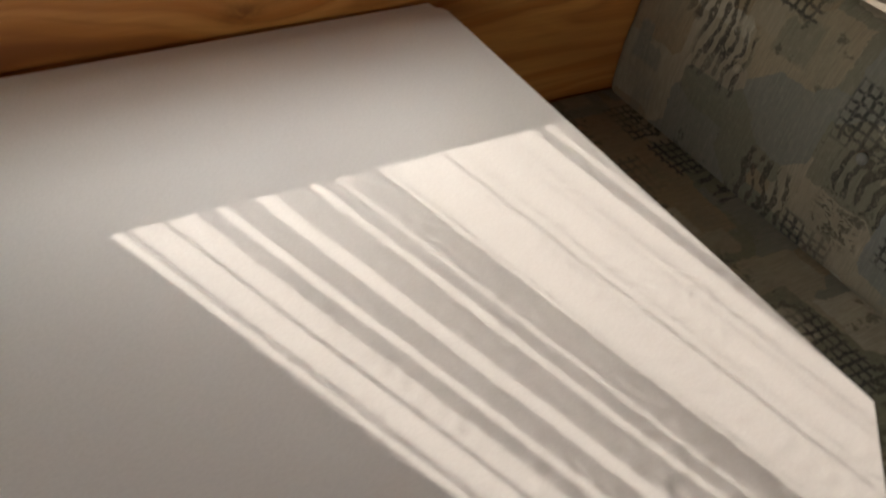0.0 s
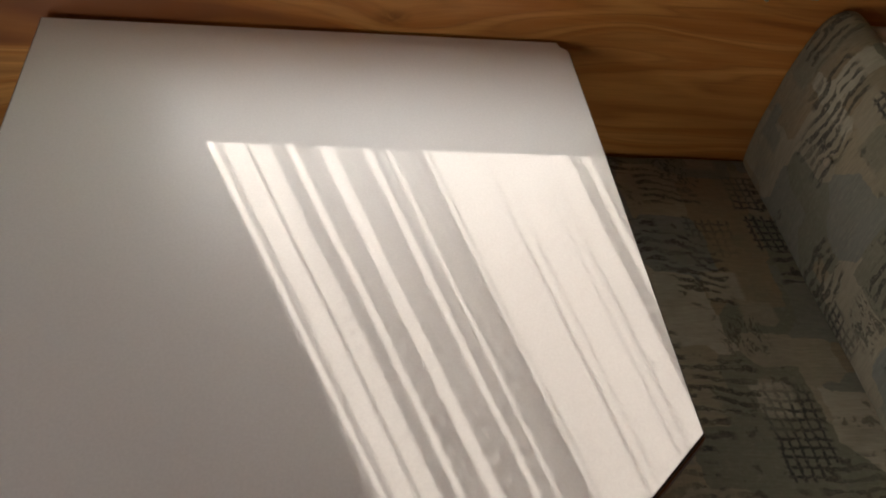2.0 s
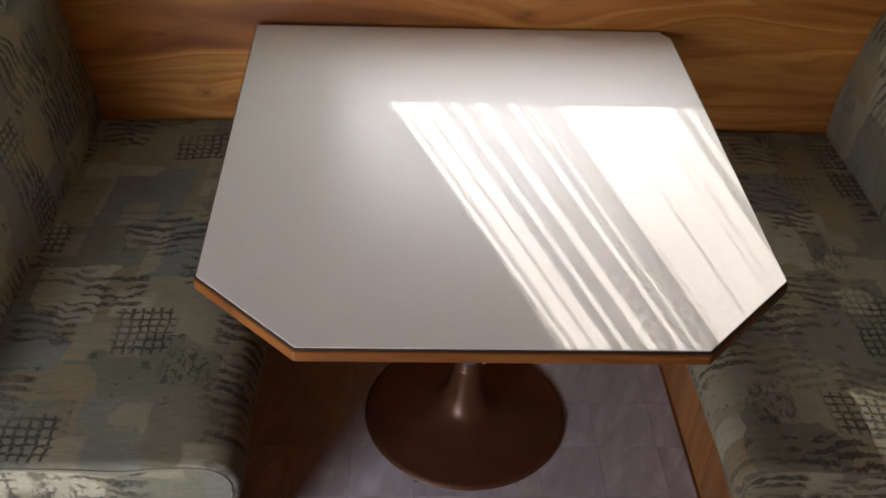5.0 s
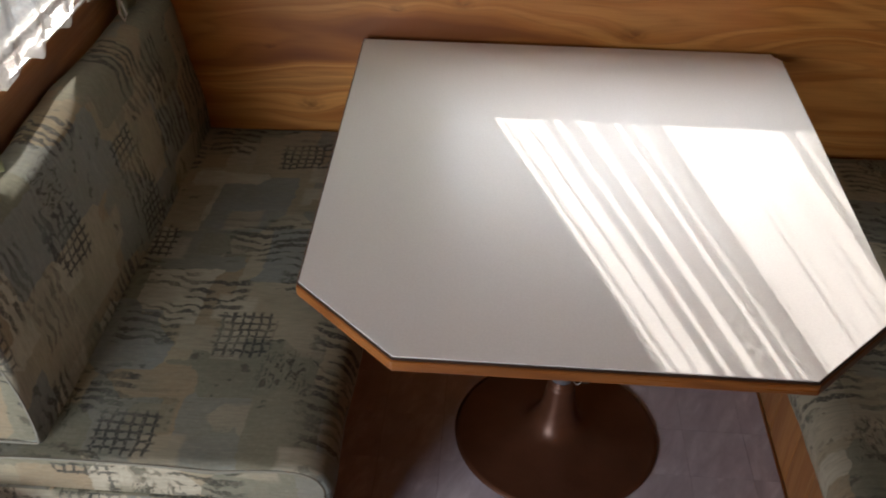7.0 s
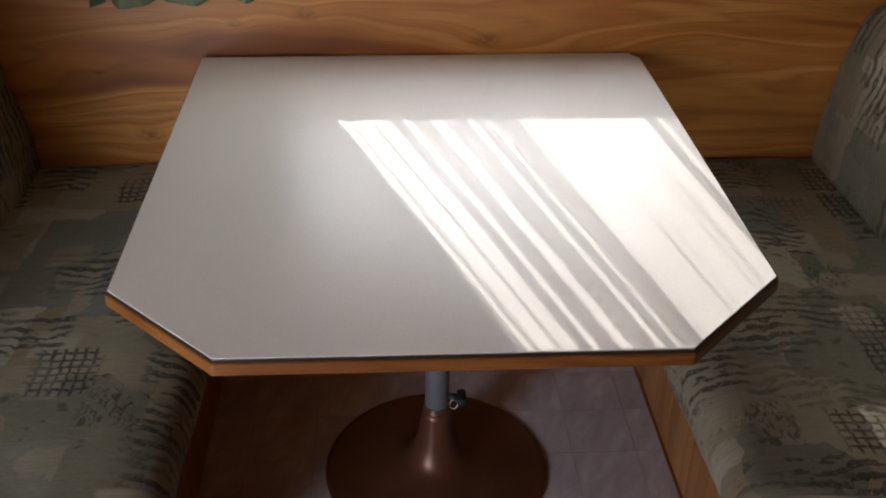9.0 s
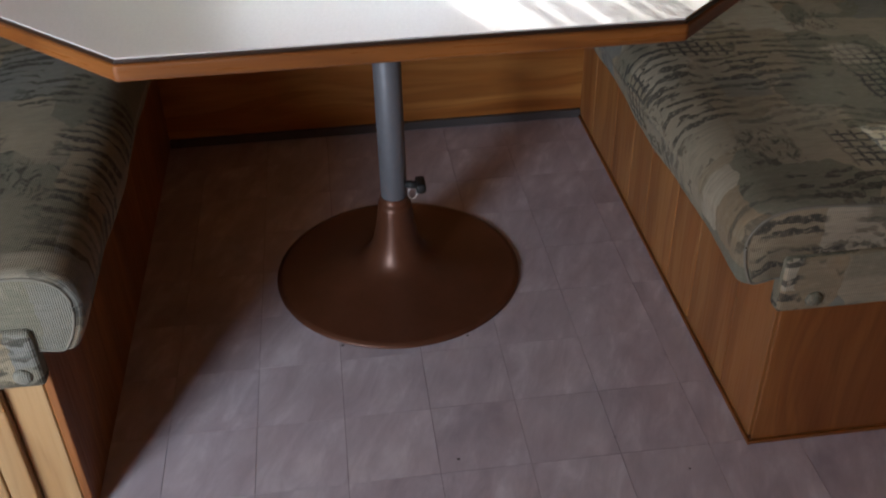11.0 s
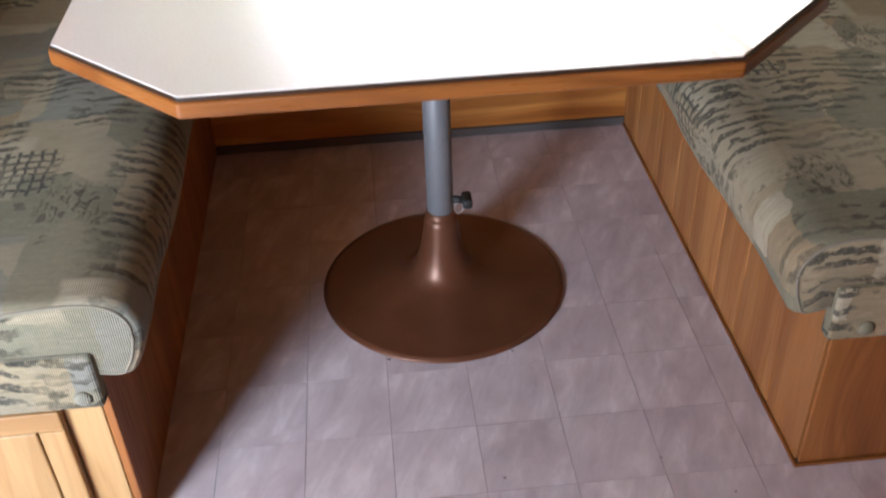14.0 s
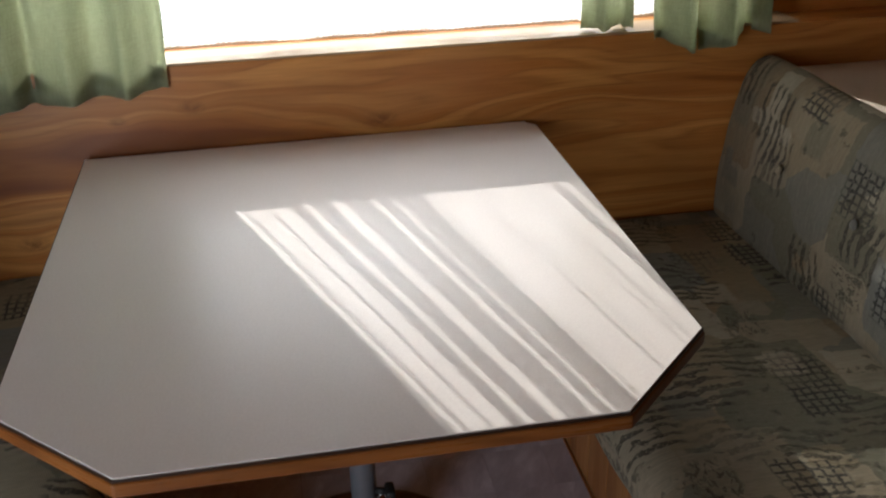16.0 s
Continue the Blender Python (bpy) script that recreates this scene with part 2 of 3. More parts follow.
def cloth(name, colour, through, weave=1400.0):
    """Thin hanging cloth that lets some light through."""
    n = Nodes(name, 0.9)
    v = n.coord("UV")
    u, w, q = n.split(v)
    slub = n.noise(n.join(n.math("MULTIPLY", u, 40.0), n.math("MULTIPLY", w, 420.0)), 1.0, 3.0, 0.7)
    slub2 = n.noise(n.join(n.math("MULTIPLY", u, 420.0), n.math("MULTIPLY", w, 40.0)), 1.0, 3.0, 0.7)
    f = n.math("MULTIPLY", n.math("ADD", slub, slub2), 0.5)
    col = n.mix(n.range(f, 0.35, 0.65), tuple(c * 0.72 for c in colour), colour)
    n.set("Base Color", col)
    n.bump(f, 0.3, 0.0008)
    tr = n.t.nodes.new("ShaderNodeBsdfTranslucent")
    n.put(tr.inputs[0], col)
    mx = n.t.nodes.new("ShaderNodeMixShader")
    n.put(mx.inputs[0], n.range(w, 0.036, 0.038, through * 0.25, through))
    n.t.links.new(n.bsdf.outputs[0], mx.inputs[1])
    n.t.links.new(tr.outputs[0], mx.inputs[2])
    n.t.links.new(mx.outputs[0], n.out.inputs[0])
    return n.mat


def lace(name, folds, lo, hi, dense=0.0, white=0.84, fan=False):
    """Net curtain: threads with gaps between them; folds: (metres along, cover) from where the net lies so dense."""
    n = Nodes(name, 0.85)
    u, w, q = n.split(n.coord("UV"))
    wav = n.noise(n.join(n.math("MULTIPLY", u, 5.0), n.math("MULTIPLY", w, 7.0)), 1.0, 2.0)
    uu = n.math("ADD", u, n.math("MULTIPLY", n.math("SUBTRACT", wav, 0.5), 0.007))
    if fan:
        # the folds spread out from the hem upwards
        up = n.math("SUBTRACT", w, 0.025)
        uu = n.math("DIVIDE", n.math("ADD", uu, n.math("MULTIPLY", up, 0.21)), n.math("MAXIMUM", n.math("SUBTRACT", 1.0, n.math("MULTIPLY", up, 0.913)), 0.4))
    cover = n.ramp(n.range(uu, lo, hi), [(max(0.0, (p - lo) / (hi - lo)), c) for p, c in folds], "CONSTANT")
    # rows of knotted loops and curved zigzags
    zig = n.math("PINGPONG", uu, 0.040)
    bend = n.math("MULTIPLY", n.math("POWER", n.math("MULTIPLY", zig, 25.0), 2.0), 0.016)
    rows = n.math("SINE", n.math("MULTIPLY", n.math("ADD", w, bend), 560.0))
    loops = n.math("MULTIPLY", n.math("SINE", n.math("MULTIPLY", uu, 330.0)), n.math("SINE", n.math("MULTIPLY", n.math("ADD", w, bend), 430.0)))
    flower = n.cells(n.join(uu, w), 38.0)[0]
    worn = n.noise(n.join(n.math("MULTIPLY", uu, 22.0), n.math("MULTIPLY", w, 9.0)), 1.0, 1.0)
    rows = n.math("MULTIPLY", rows, n.range(worn, 0.35, 0.65, 0.5, 1.1))
    knots = n.range(n.noise(n.join(n.math("MULTIPLY", uu, 165.0), n.math("MULTIPLY", w, 150.0)), 1.0, 0.0), 0.36, 0.64, -1.0, 1.0)
    loops = n.math("MULTIPLY", n.math("ADD", loops, knots), 0.5)
    fig = n.math("ADD", n.math("MULTIPLY", rows, n.range(cover, 0.22, 0.65, 0.25, 0.06)), n.math("MULTIPLY", loops, n.range(cover, 0.22, 0.75, 0.22, 0.50)))
    thread = n.noise(n.join(n.math("MULTIPLY", uu, 260.0), n.math("MULTIPLY", w, 3.0)), 1.0, 2.0, 0.6)
    fig = n.math("ADD", fig, n.range(thread, 0.3, 0.7, -0.16, 0.16))
    if dense:
        fig = n.math("MULTIPLY", fig, 0.35)
        fig = n.math("ADD", fig, n.range(w, 0.100, 0.125, 0.0, dense))
        fig = n.math("ADD", fig, n.math("MULTIPLY", n.range(flower, 0.60, 0.66, 0.0, -0.70), n.range(w, 0.03, 0.07, 1.0, 0.30)))
    hem = n.range(w, 0.013, 0.023, 0.60, 0.0)
    cov = n.math("MINIMUM", n.math("MAXIMUM", n.math("ADD", n.math("ADD", cover, fig), hem), 0.03), 0.97)
    n.set("Base Color", (white, white, white * 0.99))
    tr = n.t.nodes.new("ShaderNodeBsdfTranslucent")
    n.put(tr.inputs[0], (white, white, white * 0.99))
    mx = n.t.nodes.new("ShaderNodeMixShader")
    mx.inputs[0].default_value = 0.22 if dense else 0.5
    n.t.links.new(n.bsdf.outputs[0], mx.inputs[1])
    n.t.links.new(tr.outputs[0], mx.inputs[2])
    clear = n.t.nodes.new("ShaderNodeBsdfTransparent")
    m2 = n.t.nodes.new("ShaderNodeMixShader")
    n.put(m2.inputs[0], cov)
    n.t.links.new(clear.outputs[0], m2.inputs[1])
    n.t.links.new(mx.outputs[0], m2.inputs[2])
    n.t.links.new(m2.outputs[0], n.out.inputs[0])
    return n.mat


WALL_KNOTS = ((0.147, 0.727, 0.040), (-0.245, 0.785, 0.030), (-0.395, 0.765, 0.022), (-0.61, 0.51, 0.036), (-0.70, 0.66, 0.016))
M_WALL = wood("pine_wall_panel", (0.195, 0.055, 0.010), (0.475, 0.174, 0.034), (0.665, 0.310, 0.078), "x", WALL_KNOTS, 0.36)
# darker than the back wall's pine, to hold down bounce from unseen walls
M_SIDE_WALL = wood("dark_pine_side_panel", (0.110, 0.034, 0.008), (0.260, 0.100, 0.026), (0.400, 0.185, 0.056), "y", (), 0.40)
M_BENCH = wood("pine_bench_board", (0.190, 0.066, 0.017), (0.355, 0.142, 0.041), (0.470, 0.225, 0.074), "z", (), 0.42, 1.0, True)
# darker, redder pine tone for plain bench panels and the cabinet body
M_BENCH_DARK = wood("darker_bench_board", (0.120, 0.036, 0.009), (0.240, 0.080, 0.018), (0.330, 0.125, 0.030), "z", (), 0.42)
M_DOOR = wood("honey_pine", (0.275, 0.140, 0.050), (0.400, 0.232, 0.092), (0.480, 0.305, 0.135), "z", (), 0.40)
M_DOOR_RAIL = wood("honey_pine_rail", (0.275, 0.140, 0.050), (0.400, 0.232, 0.092), (0.480, 0.305, 0.135), "x", (), 0.40)
M_EDGE = wood("table_edge_wood", (0.095, 0.028, 0.007), (0.200, 0.066, 0.014), (0.290, 0.108, 0.026), "x", (), 0.30)
M_EDGE_DARK = plain("dark_edge_band", (0.035, 0.018, 0.011), 0.35)
M_FABRIC = fabric("upholstery_cloth", ((0.345, 0.290, 0.190), (0.225, 0.208, 0.145), (0.470, 0.422, 0.315), (0.232, 0.230, 0.190), (0.310, 0.242, 0.150),
                   (0.205, 0.198, 0.142), (0.375, 0.326, 0.230), (0.240, 0.246, 0.222)), (0.024, 0.027, 0.028), (0.048, 0.045, 0.030))
M_PIPING = plain("cloth_piping", (0.205, 0.190, 0.150), 0.9, spot=0.25, scale=120.0)
M_GREEN = cloth("green_curtain_cloth", (0.43, 0.48, 0.31), 0.58)
M_SKIRT = plain("grey_skirting", (0.095, 0.085, 0.085), 0.6)
M_BEIGE = plain("beige_laminate", (0.62, 0.55, 0.46), 0.42, spot=0.06)
# unseen ceiling, coloured dark to keep bounced light low
M_CEIL = plain("dark_ceiling_board", (0.24, 0.20, 0.155), 0.7, spot=0.05)
M_POLE = plain("grey_steel_paint", (0.170, 0.176, 0.195), 0.50, 0.25, 0.10, 60.0)
M_BLACK = plain("black_plastic", (0.014, 0.014, 0.014), 0.6)
M_ALU = plain("aluminium_frame", (0.70, 0.70, 0.69), 0.35, 0.9)
M_GREY_PAD = plain("grey_pad", (0.165, 0.155, 0.150), 0.75)
M_BROWN_RIM = plain("brown_rim", (0.055, 0.040, 0.032), 0.5)
M_CORD = plain("white_cord", (0.75, 0.74, 0.70), 0.7)
M_UNDER = plain("floor_joint", (0.17, 0.125, 0.13), 0.8)


def white_laminate():
    n = Nodes("white_laminate", 0.30)
    v = n.coord()
    smear = n.noise(n.vec("MULTIPLY", v, (1.0, 2.2, 1.0)), 5.0, 4.0, 0.6)
    dust = n.noise(v, 260.0, 2.0, 0.5)
    n.set("Base Color", n.mix(n.range(dust, 0.35, 0.65), (0.742, 0.702, 0.680), (0.782, 0.742, 0.720)))
    n.set("Roughness", n.range(smear, 0.3, 0.7, 0.28, 0.34))
    n.set("Specular IOR Level", 0.37)
    n.bump(dust, 0.05, 0.0005)
    return n.mat


def bronze():
    n = Nodes("bronze_paint", 0.36, 0.30)
    v = n.coord()
    a = n.noise(v, 14.0, 4.0, 0.6)
    s = n.noise(v, 420.0, 2.0)
    col = n.mix(n.range(a, 0.35, 0.7), (0.105, 0.040, 0.020), (0.140, 0.054, 0.028))
    n.set("Base Color", n.mix(n.range(s, 0.55, 0.75, 0.0, 0.3), col, (0.06, 0.03, 0.02)))
    n.set("Roughness", n.range(a, 0.3, 0.7, 0.30, 0.42))
    n.bump(s, 0.06, 0.0006)
    return n.mat


def vinyl():
    """Marbled lilac-grey vinyl; each tile turned and shifted by its own number."""
    n = Nodes("marbled_vinyl", 0.34)
    r = n.random()
    p = n.vec("ADD", n.coord(), n.join(n.math("MULTIPLY", r, 31.0), n.math("MULTIPLY", r, 17.0), n.math("MULTIPLY", r, 5.0)))
    x, y, z = n.split(p)
    s = n.math("GREATER_THAN", n.math("FRACT", n.math("MULTIPLY", r, 13.0)), 0.5)
    flow = n.math("ADD", n.math("MULTIPLY", x, 4.5), n.math("MULTIPLY", y, 9.0))
    cross = n.math("SUBTRACT", n.math("MULTIPLY", x, 24.0), n.math("MULTIPLY", y, 10.0))
    vein = n.noise(n.join(flow, cross, z), 0.9, 5.0, 0.62, 0.35)
    cloud = n.noise(p, 13.0, 3.0)
    col = n.ramp(vein, [(0.30, (0.375, 0.318, 0.362)), (0.45, (0.480, 0.418, 0.466)), (0.55, (0.550, 0.486, 0.534)), (0.68, (0.700, 0.645, 0.685))])
    col = n.mix(n.range(cloud, 0.35, 0.7, 0.0, 0.3), col, (0.33, 0.28, 0.30))
    col = n.mix(n.math("MULTIPLY", n.math("FRACT", n.math("MULTIPLY", r, 29.0)), 0.30), col, (0.56, 0.495, 0.525))
    col = n.mix(n.math("MULTIPLY", s, 0.16), col, (0.36, 0.30, 0.33))
    n.set("Base Color", col)
    n.set("Roughness", n.range(cloud, 0.3, 0.7, 0.30, 0.44))
    n.bump(vein, 0.06, 0.0008)
    return n.mat


def pane_glass():
    n = Nodes("window_glass", 0.02)
    n.set("Base Color", (0.97, 0.99, 0.98))
    n.set("Transmission Weight", 1.0)
    n.set("IOR", 1.1)
    return n.mat


def haze(name, strength):
    """Self-glowing backdrop sheet that stands in for the light outdoors."""
    n = Nodes(name, 1.0)
    n.set("Base Color", (0.6, 0.6, 0.6))
    n.set("Emission Color", (0.93, 0.97, 1.0))
    n.set("Emission Strength", strength)
    return n.mat


M_HAZE, M_HAZE_SIDE = haze("bright_outdoor_glow", 1.6), haze("dim_outdoor_glow", 0.17)
M_TOP, M_BRONZE, M_VINYL, M_GLASS = white_laminate(), bronze(), vinyl(), pane_glass()

# folds of the net in the back window, metres along it and how much of the light it stops
FOLDS = [(-0.33, 0.75), (-0.313, 0.05), (-0.3035, 0.62), (-0.289, 0.12), (-0.256, 0.66), (-0.250, 0.16), (-0.218, 0.80), (-0.191, 0.05), (-0.178, 0.80),
         (-0.144, 0.05), (-0.120, 0.74), (-0.100, 0.58), (-0.096, 0.80), (-0.073, 0.08), (-0.060, 0.78), (-0.038, 0.10), (-0.0285, 0.72), (0.000, 0.84),
         (0.023, 0.10), (0.0294, 0.62), (0.036, 0.12), (0.116, 0.48), (0.122, 0.07), (0.139, 0.36), (0.143, 0.05), (0.197, 0.40), (0.202, 0.10),
         (0.220, 0.46), (0.225, 0.05), (0.264, 0.70), (0.2885, 0.10), (0.300, 0.66)]
M_LACE = lace("net_curtain_back", FOLDS, -0.33, 0.33, fan=True)
M_LACE_L = lace("net_curtain_side", [(-1.0, 0.93), (-0.86, 0.80), (-0.76, 0.95), (-0.62, 0.82), (-0.5, 0.95), (-0.42, 0.80), (-0.3, 0.94), (-0.2, 0.84)], -1.0, -0.1, 0.12, 0.60)


# ---- mesh helpers ----
def link(name, bm, material, parent=None, label="", smooth=False):
    me = bpy.data.meshes.new(name)
    bm.normal_update()
    bm.to_mesh(me)
    bm.free()
    if material is not None:
        me.materials.append(material)
    if smooth:
        for p in me.polygons:
            p.use_smooth = True
    ob = new(name, me)
    if parent is not None:
        ob.parent = parent
    if label:
        ob["label"] = label
    return ob


def part(name, bm, material, parent, label="", smooth=False):
    return link(name, bm, material, parent, label, smooth)


def empty(name, label, category, group="", kind=""):
    ob = new(name)
    return tagged(ob, label, category, group, kind)


def box(x0, x1, y0, y1, z0, z1, bevel=0.0, segments=2, bm=None):
    bm = bm or bmesh.new()
    vs = [bm.verts.new(p) for p in ((x0, y0, z0), (x1, y0, z0), (x1, y1, z0), (x0, y1, z0), (x0, y0, z1), (x1, y0, z1), (x1, y1, z1), (x0, y1, z1))]
    fs = [bm.faces.new([vs[i] for i in q]) for q in ((0, 3, 2, 1), (4, 5, 6, 7), (0, 1, 5, 4), (1, 2, 6, 5), (2, 3, 7, 6), (3, 0, 4, 7))]
    if bevel:
        es = list({e for f in fs for e in f.edges})
        bmesh.ops.bevel(bm, geom=es, offset=bevel, segments=segments, profile=0.6, affect="EDGES")
    return bm


def prism(outline, z0, z1, bevel=0.0, segments=2):
    """A flat body with the outline (anticlockwise, x and y) between two heights."""
    bm = bmesh.new()
    low = [bm.verts.new((x, y, z0)) for x, y in outline]
    top = [bm.verts.new((x, y, z1)) for x, y in outline]
    n = len(outline)
    bm.faces.new(low[::-1])
    bm.faces.new(top)
    for i in range(n):
        bm.faces.new((low[i], low[(i + 1) % n], top[(i + 1) % n], top[i]))
    if bevel:
        bmesh.ops.bevel(bm, geom=list(bm.edges), offset=bevel, segments=segments, profile=0.6, affect="EDGES")
    return bm


def lathe(profile, cx, cy, steps=64, cap=True):
    """A turned body: (radius, height) from the bottom up."""
    bm = bmesh.new()
    rings = []
    for r, z in profile:
        rings.append([bm.verts.new((cx + r * math.cos(2 * math.pi * i / steps), cy + r * math.sin(2 * math.pi * i / steps), z)) for i in range(steps)])
    for a, b in zip(rings, rings[1:]):
        for i in range(steps):
            bm.faces.new((a[i], a[(i + 1) % steps], b[(i + 1) % steps], b[i]))
    if cap:
        bm.faces.new(rings[0][::-1])
        bm.faces.new(rings[-1])
    return bm


def tube(points, radius, steps=10):
    """A round cord or rod along points."""
    bm = bmesh.new()
    rings = []
    pts = [Vector(p) for p in points]
    for i, p in enumerate(pts):
        d = (pts[min(i + 1, len(pts) - 1)] - pts[max(i - 1, 0)]).normalized()
        q = d.to_track_quat("Z", "Y").to_matrix()
        rings.append([bm.verts.new(p + q @ Vector((radius * math.cos(2 * math.pi * k / steps), radius * math.sin(2 * math.pi * k / steps), 0))) for k in range(steps)])
    for a, b in zip(rings, rings[1:]):
        for k in range(steps):
            bm.faces.new((a[k], a[(k + 1) % steps], b[(k + 1) % steps], b[k]))
    bm.faces.new(rings[0][::-1])
    bm.faces.new(rings[-1])
    return bm


def smooth_loop(points, rounds=3):
    """Corner cutting of a closed outline."""
    pts = [Vector(p) for p in points]
    for _ in range(rounds):
        nxt = []
        for i, p in enumerate(pts):
            q = pts[(i + 1) % len(pts)]
            nxt += [p * 0.75 + q * 0.25, p * 0.25 + q * 0.75]
        pts = nxt
    return pts


def cushion(outline, y0, y1, seed, puff=0.004, round_end=0.028, steps=60, sag=0.0):
    """Upholstered foam: an outline in x and z swept along y, with soft ends and slight unevenness."""
    loop = smooth_loop(outline, 3)
    mid = sum(loop, Vector((0, 0))) / len(loop)
    run = [0.0]
    for i in range(len(loop)):
        run.append(run[-1] + (loop[(i + 1) % len(loop)] - loop[i]).length)
    ys, ins = [], []
    for k in range(7):
        ys.append(y0 + round_end * k / 6)
        ins.append(round_end * (1 - math.sqrt(max(0.0, 1 - (1 - k / 6) ** 2))))
    body = [y0 + round_end + (y1 - y0 - 2 * round_end) * j / steps for j in range(1, steps)]
    all_y = ys + body + [y1 - (y - y0) for y in reversed(ys)]
    all_in = ins + [0.0] * len(body) + list(reversed(ins))
    bm = bmesh.new()
    uvl = bm.loops.layers.uv.new("UVMap")
    rings = []
    for y, inset in zip(all_y, all_in):
        ring = []
        for p in loop:
            d = mid - p
            q = p + d.normalized() * min(inset * 0.8, d.length * 0.5)
            k = noise.noise(Vector((q.x * 5 + seed, y * 4, q.y * 5))) * puff * 2 + noise.noise(Vector((q.x * 17, y * 15 + seed, q.y * 17))) * puff * 0.5
            q = q - d.normalized() * k
            dip = sag * max(0.0, 1 - ((y - (y0 + y1) / 2) / ((y1 - y0) / 2)) ** 2) if q.y > mid.y else 0.0
            ring.append(bm.verts.new((q.x, y, q.y - dip)))
        rings.append(ring)
    n = len(loop)
    for j in range(len(rings) - 1):
        for i in range(n):
            f = bm.faces.new((rings[j][i], rings[j + 1][i], rings[j + 1][(i + 1) % n], rings[j][(i + 1) % n]))
            for lp, (yy, rr) in zip(f.loops, ((all_y[j], run[i]), (all_y[j + 1], run[i]), (all_y[j + 1], run[i + 1]), (all_y[j], run[i + 1]))):
                lp[uvl].uv = (rr + seed * 0.37, yy + seed * 0.73)
    for ring, flip in ((rings[0], False), (rings[-1], True)):
        f = bm.faces.new(ring[::-1] if flip else ring)
        for lp in f.loops:
            lp[uvl].uv = (lp.vert.co.x * 0.98 + 3.0, lp.vert.co.z + (1.7 if flip else 0.4))
    bmesh.ops.recalc_face_normals(bm, faces=list(bm.faces))
    return bm


def piping(outline, y, inset=0.0, radius=0.0035):
    """The welt along the end of a cushion, and its run as points."""
    loop = smooth_loop(outline, 3)
    mid = sum(loop, Vector((0, 0))) / len(loop)
    pts = [p + (mid - p).normalized() * inset for p in loop]
    return tube([(p.x, y, p.y) for p in pts + pts[:2]], radius, 8)


def hanging(name_axis, start, end, top, hem, base, depth, waves, seed, scallop=0.0, thick=0.0, steps=160, rows=18, gather=0.0, slope=0.0, drift=0.004, lean=0.0, dip=0.0, pitch=0.045):
    """A curtain in folds. name_axis 'x' hangs across x at depth base in y, 'y' the other way round."""
    bm = bmesh.new()
    uvl = bm.loops.layers.uv.new("UVMap")
    grid = []
    for j in range(rows + 1):
        f = j / rows
        line = []
        for i in range(steps + 1):
            s = i / steps
            along = start + (end - start) * s
            ph = 2 * math.pi * waves * s + 1.3 * noise.noise(Vector((s * waves * 0.7, seed, f * 0.4)))
            fold = math.sin(ph) + 0.22 * math.sin(2.3 * ph + seed)
            spread = 1.0 + 0.25 * (1 - f)
            off = depth * 0.5 * fold * spread * (0.8 + 0.4 * noise.noise(Vector((s * 6, f * 2, seed))))
            low = hem + scallop * abs(math.sin(math.pi * along / pitch)) + 0.006 * noise.noise(Vector((s * 14, seed, 0))) + slope * s - dip * math.sin(math.pi * min(1.0, s * 1.1)) ** 2
            z = low + (top - low) * f
            along += lean * (1 - f) + gather * (1 - f) * (0.5 - s) + drift * noise.noise(Vector((s * 9, f * 5, seed + 4)))
            line.append((along, base + off, z))
        grid.append(line)
    vs = [[bm.verts.new((a, b, z) if name_axis == "x" else (b, a, z)) for a, b, z in line] for line in grid]
    for j in range(rows):
        for i in range(steps):
            fc = bm.faces.new((vs[j][i], vs[j][i + 1], vs[j + 1][i + 1], vs[j + 1][i]))
            for lp, (jj, ii) in zip(fc.loops, ((j, i), (j, i + 1), (j + 1, i + 1), (j + 1, i))):
                lp[uvl].uv = (start + (end - start) * ii / steps, grid[jj][ii][2] - hem)
    if thick:
        bmesh.ops.solidify(bm, geom=list(bm.faces), thickness=thick)
    return bm


# ---- structure ----
WALL_Y, SILL_Z = 0.02, 0.875
LEFT_X, LEFT_SILL = -1.010, 0.862
wall = tagged(link("wall_back", box(-1.10, 1.75, WALL_Y, 0.17, 0.0, SILL_Z, 0.002), M_WALL), "varnished orange pine wall panel with knots below the window", "wall", kind="structure")
# last box: unseen window head, set low to cut off the sun patch
upper = [(-1.10, -0.66, 0.12, 0.17, SILL_Z, 1.95), (0.99, 1.75, 0.12, 0.17, SILL_Z, 1.95), (-0.66, 0.99, 0.12, 0.17, 1.315, 1.95)]
bm = bmesh.new()
for b in upper:
    box(*b, bm=bm)
tagged(link("wall_back_upper", bm, M_WALL), "pine wall panel set back round the window opening, its unseen head set low", "wall", kind="structure")
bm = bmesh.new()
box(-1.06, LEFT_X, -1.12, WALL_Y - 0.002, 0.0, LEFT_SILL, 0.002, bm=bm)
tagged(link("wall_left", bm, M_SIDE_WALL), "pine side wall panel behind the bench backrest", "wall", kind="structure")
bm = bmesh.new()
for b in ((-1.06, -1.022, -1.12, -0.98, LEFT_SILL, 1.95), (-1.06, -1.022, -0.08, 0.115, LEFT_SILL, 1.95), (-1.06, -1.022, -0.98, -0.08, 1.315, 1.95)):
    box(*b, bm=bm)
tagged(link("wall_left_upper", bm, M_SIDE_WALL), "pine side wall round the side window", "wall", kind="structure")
# walls out of view, added to close the room round the doorway light
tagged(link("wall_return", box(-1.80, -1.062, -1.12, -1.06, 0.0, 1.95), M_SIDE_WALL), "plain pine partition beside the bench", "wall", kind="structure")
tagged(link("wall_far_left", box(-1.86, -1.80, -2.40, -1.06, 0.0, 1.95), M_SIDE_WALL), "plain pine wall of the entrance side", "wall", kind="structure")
bm = bmesh.new()
